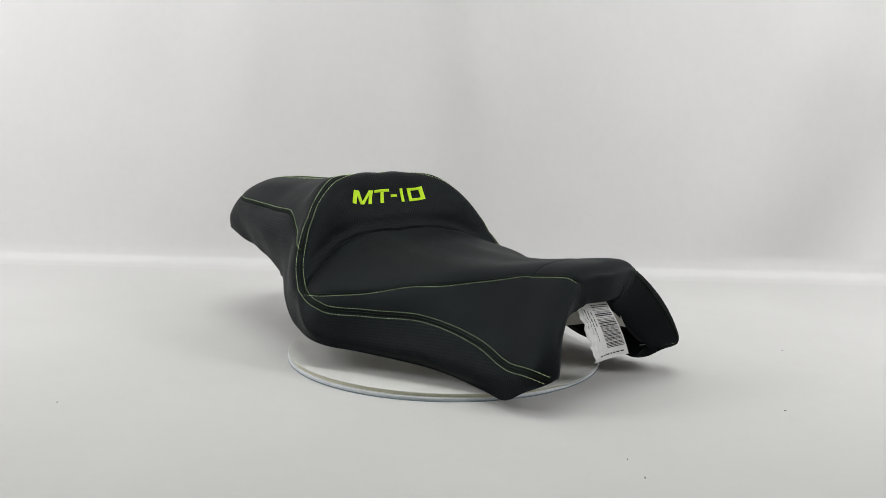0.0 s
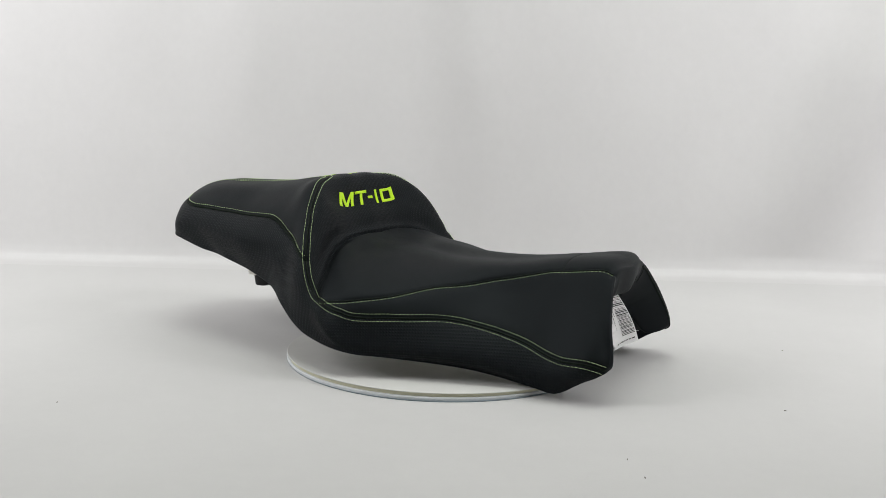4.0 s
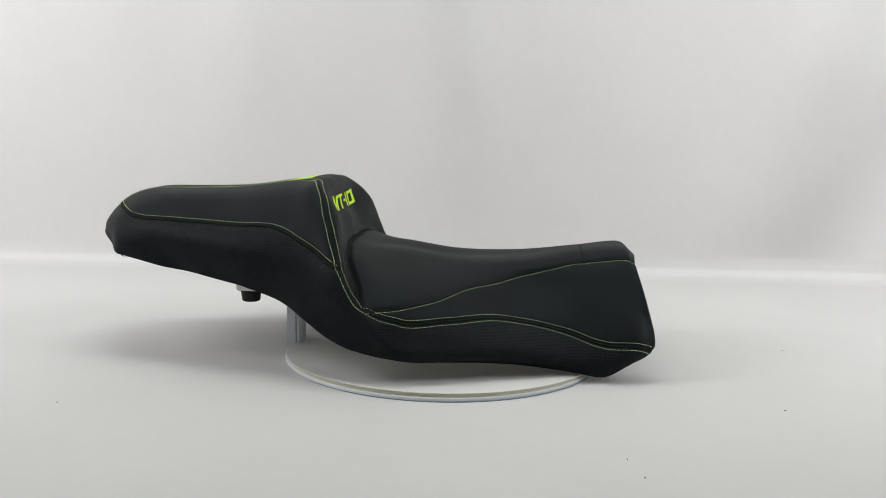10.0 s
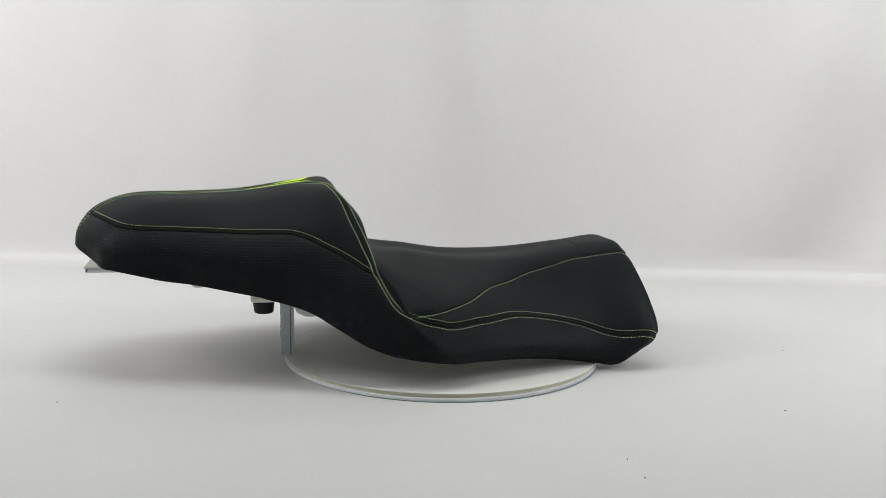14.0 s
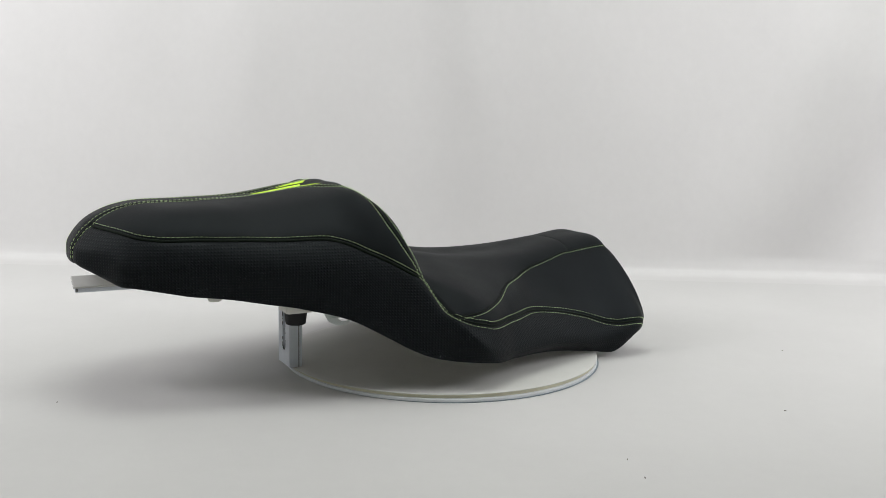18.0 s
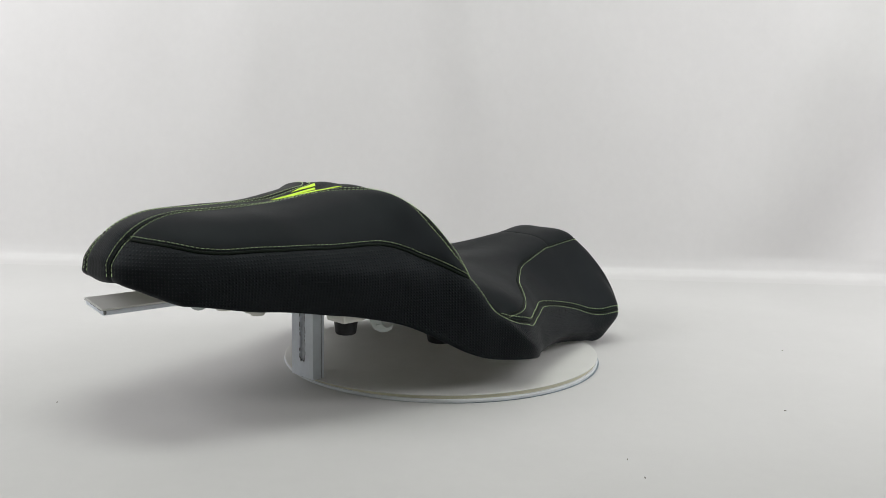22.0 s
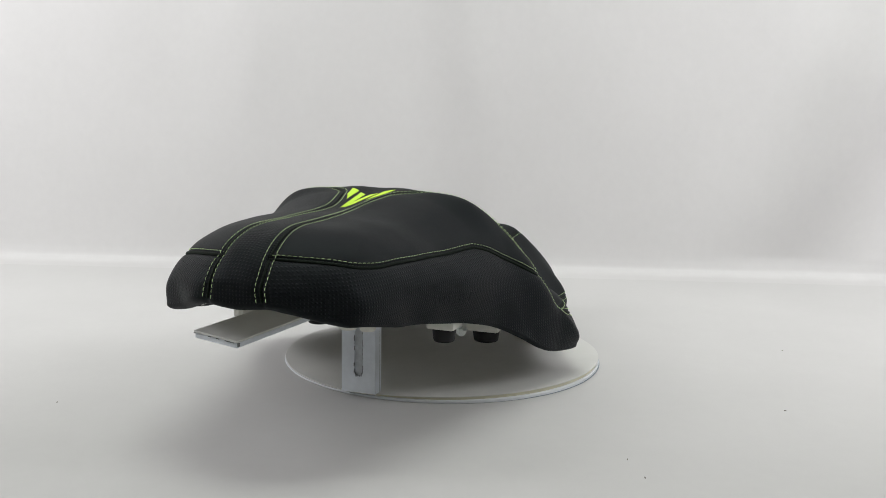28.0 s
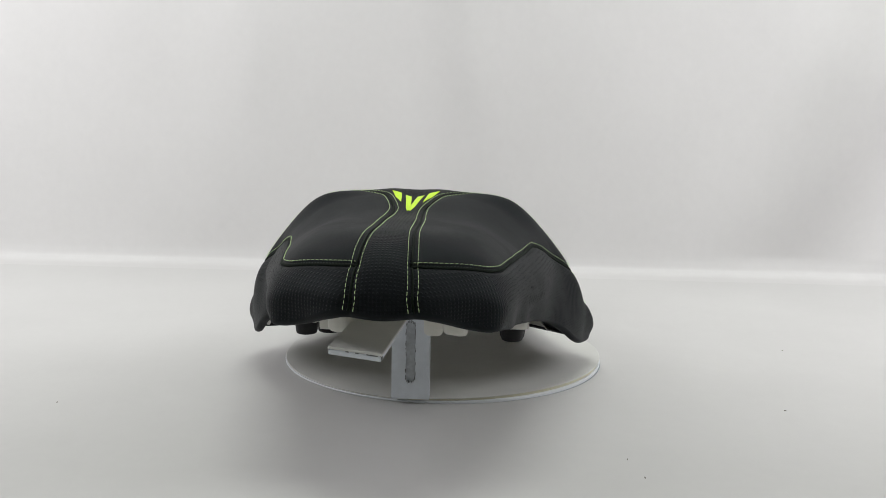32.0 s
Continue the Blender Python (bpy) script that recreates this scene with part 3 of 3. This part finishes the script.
def mark(name, quads, material, lift, label, grid=8):
    """One raised mark out of several quads."""
    verts, faces, uvs, base = [], [], [], 0
    for q in quads:
        v, f, uv = patch(name, q, material, lift, nu=grid, nv=grid)
        verts.append(v)
        uvs.append(uv)
        faces += [tuple(i + base for i in x) for x in f]
        base += len(v)
    return mesh_ob(name, np.vstack(verts), faces, material, SEAT, label, smooth=False, uv=np.vstack(uvs))


def build_marks():
    # model lettering on the backrest; a: 0 to 1 across as read, b: 0 to 1 upwards
    def at(a, b):
        v = 1.26 - 2.52 * a
        return (8.0 - 0.42 * b - 0.035 * (v / 1.26) ** 2, v)

    def bar(a0, b0, a1, b1, w):
        return [at(a0, b0), at(a0 + w, b0), at(a1 + w, b1), at(a1, b1)]

    glyphs = [
        [bar(0.0, 0, 0.006, 1, 0.044), bar(0.096, 0.0, 0.018, 1.0, 0.042), bar(0.098, 0.0, 0.190, 1.0, 0.042), bar(0.194, 0, 0.206, 1, 0.044)],
        [[at(0.275, 0.80), at(0.50, 0.80), at(0.505, 1.0), at(0.27, 1.0)], bar(0.355, 0, 0.37, 0.82, 0.048)],
        [[at(0.515, 0.40), at(0.61, 0.40), at(0.612, 0.58), at(0.517, 0.58)]],
        [bar(0.662, 0, 0.680, 1, 0.046)],
        [bar(0.780, 0, 0.798, 1, 0.047), bar(0.934, 0, 0.948, 1, 0.043), [at(0.81, 0.0), at(0.955, 0.0), at(0.957, 0.21), at(0.813, 0.21)], [at(0.83, 0.80), at(0.96, 0.80), at(0.963, 1.0), at(0.832, 1.0)]],
    ]
    for quads in glyphs:
        mark("letter", quads, M_LIME, 0.0009, "lime embroidered character")
    # three-piece emblem behind the crest, (along, across)
    fin = [(6.35, 0.77), (6.21, 0.455), (5.60, 0.385), (5.86, 0.63)]
    leg = [(6.12, 0.315), (6.06, 0.095), (5.50, 0.010), (5.36, 0.155)]
    tip = [(5.50, 0.0), (5.36, 0.155), (5.14, 0.06), (5.16, 0.0)]
    mirror = lambda q: [(a, -b) for a, b in q]
    for q in ([fin], [mirror(fin)], [leg, mirror(leg), tip, mirror(tip)]):
        mark("emblem_piece", q, M_LIME, 0.0006, "lime embroidered emblem piece")
    # embossed maker's mark on each skirt, unreadable: a rule over a row of plain bars
    for side in (1, -1):
        bars = [[(3.45, side * 3.225), (5.20, side * 3.285), (5.20, side * 3.300), (3.45, side * 3.240)]]
        rng = random.Random(9)
        s0 = 3.18
        while s0 < 5.1:
            w, k = rng.uniform(0.05, 0.10), (s0 - 3.18) / 2.0
            v0, v1 = 3.37 - 0.02 * k, 3.61 - 0.09 * k
            bars.append([(s0 + 0.03, side * v0), (s0 + w + 0.03, side * v0), (s0 + w, side * v1), (s0, side * v1)])
            if rng.random() < 0.6:
                vm = rng.choice((v0, (v0 + v1) / 2 - 0.01, v1 - 0.025))
                bars.append([(s0 + w, side * vm), (s0 + w + 0.12, side * vm), (s0 + w + 0.12, side * (vm + 0.03)), (s0 + w, side * (vm + 0.03))])
                s0 += 0.10
            s0 += w + rng.uniform(0.06, 0.10)
        for a in (3.36, 3.46, 3.58):
            bars.append([(a, side * 3.12), (a + 0.06, side * 3.12), (a + 0.05, side * 3.185), (a - 0.01, side * 3.185)])
        mark("embossed_mark", bars, M_SMOOTH, 0.00022, "black embossed maker's mark", 5)


def build_pan():
    """Moulded base under the cover."""
    s, v = np.linspace(1.7, 13.9, 120), np.linspace(0, 2.7, 40)
    V, S = np.meshgrid(v, s, indexing="ij")
    V = V * (1 - 0.28 * np.clip((S - 11.5) / 1.5, 0, 1))
    p = seat_form(S.ravel(), V.ravel())
    low = seat_form(S.ravel(), np.full(S.size, 4.0))[:, 2]
    p = np.stack([p[:, 0] * 0.985, p[:, 1] * 0.80, np.maximum(p[:, 2] - 0.040 - 0.004 * np.clip((S.ravel() - 11.5) / 1.5, 0, 1), low + 0.010)], 1)
    m, c = V.shape
    faces = [(j * c + i, (j + 1) * c + i, (j + 1) * c + i + 1, j * c + i + 1) for j in range(m - 1) for i in range(c - 1)]
    verts = np.vstack([to_seat(p, -1), to_seat(p, 1)])
    mesh_ob("seat_pan", verts, faces + [tuple(i + len(p) for i in f[::-1]) for f in faces], M_PAN, SEAT, "cream moulded plastic pan")


def build_under():
    y = OFFSET
    def bumper(x, dy, z, k=1.0):
        foot = [(0.0092, 0.0), (0.0103, 0.0007), (0.0108, 0.0022), (0.0121, 0.0125), (0.0121, 0.0135)]
        b = part("bumper", lathe_bm([(r * k, z + h) for r, h in foot], 32, Matrix.Translation((x, y + dy, 0))), M_RUBBER, SEAT, "black rubber bumper", smooth=True)
        b.data.polygons[-1].use_smooth = b.data.polygons[-2].use_smooth = False
        part("bumper_seat", box_bm(x - 0.0145 * k, x + 0.0145 * k, y + dy - 0.0145 * k, y + dy + 0.0145 * k, z + 0.0136, z + 0.05, 0.003), M_PAN, b, "white plastic boss")
    for dy in (-0.1046, 0.1046):
        bumper(-0.227, dy, 0.0745)
        bumper(-0.093, dy * 1.02, 0.0440, 1.3)
    for x, dy, z, w in ((-0.345, 0.048, 0.108, 0.011), (-0.335, -0.052, 0.106, 0.010), (-0.29, -0.03, 0.093, 0.009), (-0.30, -0.055, 0.096, 0.008)):
        part("pan_boss", lathe_bm([(w * 0.8, z), (w * 0.95, z + 0.0015), (w, z + 0.004), (w * 1.15, z + 0.05)], 20, Matrix.Translation((x, y + dy, 0))), M_PAN, SEAT, "cream plastic boss")
    part("pan_block", box_bm(-0.25, -0.232, y + 0.067, y + 0.087, 0.084, 0.13, 0.002), M_PAN, SEAT, "cream plastic block")
    ss = np.linspace(6.6, 9.4, 30)
    hem = seat_form(ss, np.full(30, 4.0)) * np.array([1, 0.925, 1])
    wall = np.vstack([hem + [0, -0.003, 0.006], hem + [0, -0.003, 0.040], hem + [0, 0.0, 0.006], hem + [0, 0.0, 0.040]])
    quads = [f for i in range(29) for f in ((i, i + 1, i + 31, i + 30), (i + 60, i + 90, i + 91, i + 61), (i, i + 60, i + 61, i + 1), (i + 30, i + 31, i + 91, i + 90))]
    for k in (-1, 1):
        mesh_ob("pan_flange", to_seat(wall, k), quads, M_PAN, SEAT, "cream pan flange", smooth=False)
    # staples inside the front legs
    for k in (-1, 1):
        for s0, v0 in ((14.1, 3.25), (13.6, 3.2)):
            a, c = np.array([s0 - 0.10, s0 + 0.10]), np.array([v0, v0])
            q = seat_form(a, c) - seat_normal(a, c) * 0.0235
            pts = np.linspace(to_seat(q[:1], k)[0], to_seat(q[1:], k)[0], 4)
            verts, faces = tube(pts, 0.0006, 5)
            mesh_ob("staple", verts, faces, M_CLEAR, SEAT, "bright wire staple")
    # clip beside the bumper: a flat hooked tab
    tab = [(-0.1975, 0.100), (-0.1958, 0.084), (-0.1905, 0.0738), (-0.1815, 0.0690), (-0.1725, 0.0683), (-0.1668, 0.0702), (-0.1655, 0.0738),
           (-0.1670, 0.0742), (-0.1692, 0.0724), (-0.1750, 0.0728), (-0.1805, 0.0770), (-0.1835, 0.085), (-0.1840, 0.100)]
    bm = bmesh.new()
    face = bm.faces.new([bm.verts.new((x, y - 0.1075, z)) for x, z in tab])
    move = bmesh.ops.extrude_face_region(bm, geom=[face])
    bmesh.ops.translate(bm, vec=(0, 0.0028, 0), verts=[q for q in move["geom"] if isinstance(q, bmesh.types.BMVert)])
    clip = part("clip", bm, M_CLEAR, SEAT, "milky plastic hooked clip")
    part("clip_rib", box_bm(-0.1895, -0.1780, y - 0.1086, y - 0.1076, 0.0772, 0.0784, 0.0003, None, 1), M_CLEAR, clip)
    # strap loop
    a = np.linspace(0.15 * math.pi, 2.0 * math.pi - 0.15 * math.pi, 28)
    loop = np.stack([-0.310 + 0.013 * np.sin(a) * 0.9, np.full_like(a, y + 0.040), 0.099 + 0.011 * np.cos(a)], 1)
    verts, faces = tube(loop, 0.0021, 8)
    mesh_ob("strap_loop", verts, faces, M_CLEAR, SEAT, "pale plastic strap loop")


build_cover()
build_hems()
build_seams()
build_marks()
build_pan()
build_under()

# ---- stand under the seat ----


def build_stand():
    st = tagged(new("seat_stand"), "white painted bracket and bar propping the seat", "stand")
    y = OFFSET
    # upright with a long slot through it
    x0, x1, hw, top = -0.2055, -0.1945, 0.0197, 0.098
    n = 14
    outer = [(-hw, 0.0014), (hw, 0.0014), (hw, top), (-hw, top)]
    sw, sb, stp = 0.0050, 0.0245, 0.080
    slot = [(sw * math.cos(a), sb + sw * math.sin(a)) for a in np.linspace(math.pi, 2 * math.pi, n)] + [(sw * math.cos(a), stp + sw * math.sin(a)) for a in np.linspace(0, math.pi, n)]
    # hand-cut, ragged outline
    long_l = [(-sw, z) for z in np.linspace(stp, sb, 26)[1:-1]]
    long_r = [(sw, z) for z in np.linspace(sb, stp, 26)[1:-1]]
    slot = slot[:n] + long_r + slot[n:] + long_l
    rng = random.Random(4)
    slot = [(a * rng.uniform(0.93, 1.06), b + rng.uniform(-0.0004, 0.0004)) for a, b in slot]
    bm = bmesh.new()
    loops = []
    for x in (x0, x1):
        ov = [bm.verts.new((x, y + a, b)) for a, b in outer]
        sv = [bm.verts.new((x, y + a, b)) for a, b in slot]
        edges = [bm.edges.new((r[i], r[(i + 1) % len(r)])) for r in (ov, sv) for i in range(len(r))]
        bmesh.ops.triangle_fill(bm, edges=edges, use_beauty=True)
        loops.append((ov, sv))
    for a, b in zip(*loops):
        for i in range(len(a)):
            j = (i + 1) % len(a)
            bm.faces.new((a[i], a[j], b[j], b[i]))
    up = part("upright", bm, M_PAINT, st, "white painted upright with a long slot")
    # chips along the slot's edge
    cut = rng.sample(range(len(slot)), 44)
    verts, faces = [], []
    for i in cut:
        a, b = slot[i]
        w, h = rng.uniform(0.0002, 0.0005), rng.uniform(0.0006, 0.0022)
        base = len(verts)
        verts += [(x0 - 0.0003, y + a - w, b - h), (x0 - 0.0003, y + a + w * 0.6, b - h * 0.5), (x0 - 0.0003, y + a + w, b + h), (x0 - 0.0003, y + a - w * 0.5, b + h * 0.7),
                  (x0 + 0.0006, y + a - w, b - h), (x0 + 0.0006, y + a + w, b - h), (x0 + 0.0006, y + a + w, b + h), (x0 + 0.0006, y + a - w, b + h)]
        faces += [tuple(base + k for k in f) for f in ((3, 2, 1, 0), (0, 1, 5, 4), (1, 2, 6, 5), (2, 3, 7, 6), (3, 0, 4, 7))]
    mesh_ob("slot_chips", verts, faces, M_EDGE, up, "dark chips along the slot", smooth=False, kind="stuff")
    part("slot_back", box_bm(x0 + 0.0024, x0 + 0.0034, y - 0.007, y + 0.007, 0.017, 0.089, 0), M_SLOT, up, "grey inner face of the slot")
    # dark strip fills the gap between upright and backing strip
    part("joint_strip", box_bm(x1 + 0.0001, x1 + 0.0011, y - hw + 0.0002, y + hw - 0.0012, 0.0004, top - 0.0005, 0), M_EDGE, st, "dark strip in the joint")
    part("side_strip", box_bm(x1 + 0.0012, x1 + 0.0048, y - hw, y + hw - 0.001, 0.0, top, 0.0008), M_PAINT, st, "thin white backing strip")
    # arm under the tail: two laminated boards
    m = Matrix.Translation((-0.432, y + 0.0205, 0.1130)) @ Euler((radians(6.0), 0, radians(-2.5))).to_matrix().to_4x4()
    part("arm_board", box_bm(0.0, 0.26, -0.0212, 0.0212, -0.0062, -0.0016, 0.0013, m), M_PAINT, st, "white painted flat bar")
    part("arm_facing", box_bm(-0.0012, 0.26, -0.0218, 0.0216, -0.0012, 0.0008, 0.0005, m), M_BOARD, st, "pale board facing")
    rng = random.Random(8)
    for k in range(7):
        e, w = rng.uniform(-0.021, 0.021), rng.uniform(0.0006, 0.0022)
        part("arm_chip", box_bm(-0.0014, 0.0008, e - w, e + w, -0.0019, -0.0010, 0.0002, m, 1), M_EDGE, st, "dark chip between the boards")
    part("arm_chip", box_bm(0.0004, 0.0030, -0.0222, -0.0196, -0.0050, -0.0014, 0.0006, m, 1), M_EDGE, st, "dirty worn corner")
    return st


STAND = build_stand()

# ---- paper label at the nose ----


def build_label():
    lab = tagged(new("paper_label"), "white paper label with a barcode hanging under the seat nose", "label")
    a = np.array([0.200, 0.000, 0.094])
    b = np.array([0.204, 0.055, 0.091])
    c = np.array([0.2316, 0.0650, 0.0327])
    d = np.array([0.2129, 0.0269, 0.0227])
    nu, nv = 24, 44

    def at(u, w):
        p = (a * (1 - u) + b * u) * (1 - w) + (d * (1 - u) + c * u) * w
        crumple = max(0.0, 1 - u / 0.4) * (0.0011 * math.sin(w * 23) + 0.0008 * math.sin(w * 41 + 1) + 0.0008 * math.sin(u * 50 + w * 9))
        return p + np.array([0.004 * math.sin(w * 3.1) - 0.003 * math.sin(u * 3.1) + crumple, crumple * 0.15, 0])
    pts = np.array([at(u, w) for w in np.linspace(0, 1, nv) for u in np.linspace(0, 1, nu)])
    faces = [(j * nu + i, j * nu + i + 1, (j + 1) * nu + i + 1, (j + 1) * nu + i) for j in range(nv - 1) for i in range(nu - 1)]
    back = pts - np.array([0.0004, 0, 0])
    k = len(pts)
    mesh_ob("sheet", np.vstack([pts, back]), faces + [tuple(i + k for i in f[::-1]) for f in faces], M_PAPER, lab, "white paper")
    off = np.array([0.0005, 0, 0])

    def strip(name, u0, u1, w0, w1):
        q = []
        for w in np.linspace(w0, w1, 3):
            for u in np.linspace(u0, u1, 8):
                q.append(at(u, w) + off)
        mesh_ob(name, np.array(q), [(j * 8 + i, j * 8 + i + 1, (j + 1) * 8 + i + 1, (j + 1) * 8 + i) for j in range(2) for i in range(7)], M_INK, lab, "black printed bar")
    rng = random.Random(5)
    w = 0.06
    while w < 0.80:
        t = rng.choice((0.006, 0.008, 0.013, 0.019))
        strip("barcode_bar", 0.50, 0.96, w, w + t)
        w += t + rng.choice((0.010, 0.014, 0.020))
    for i, u in enumerate((0.13, 0.22, 0.31, 0.40)):
        w = 0.08 + 0.03 * i
        while w < 0.30 + 0.12 * (i % 3) + 0.1:
            t = rng.uniform(0.02, 0.07)
            strip("print_line", u, u + 0.022, w, w + t)
            w += t + 0.016
    u = 0.22
    while u < 0.90:
        t = rng.uniform(0.04, 0.10)
        strip("print_line", u, u + t, 0.905, 0.925)
        u += t + 0.03
    return lab


LABEL = build_label()


def build_specks():
    rng = random.Random(11)
    for x, y in ((0.165, -0.345), (0.172, -0.385), (0.36, -0.20), (0.52, -0.28), (-0.4, -0.22), (0.45, 0.05)):
        m = Matrix.Translation((x, y, FLOOR + 0.0004)) @ Matrix.Rotation(rng.uniform(0, 3), 4, "Z")
        ob = part("floor_speck", box_bm(-0.0013, 0.0013, -0.0004, 0.0004, -0.0004, 0.0004, 0.0002, m, 1), M_SPECK, None)
        tagged(ob, "tiny dark crumb on the white floor", "speck", "crumbs on the floor")


build_specks()


def motions():
    rows = [(float(t), pose(0, 0, 0, 0, 0, TURN_START + TURN_RATE * t)) for t in range(33)]
    for ob in (TURNTABLE, SEAT, STAND, LABEL):
        walk(ob, rows)


motions()
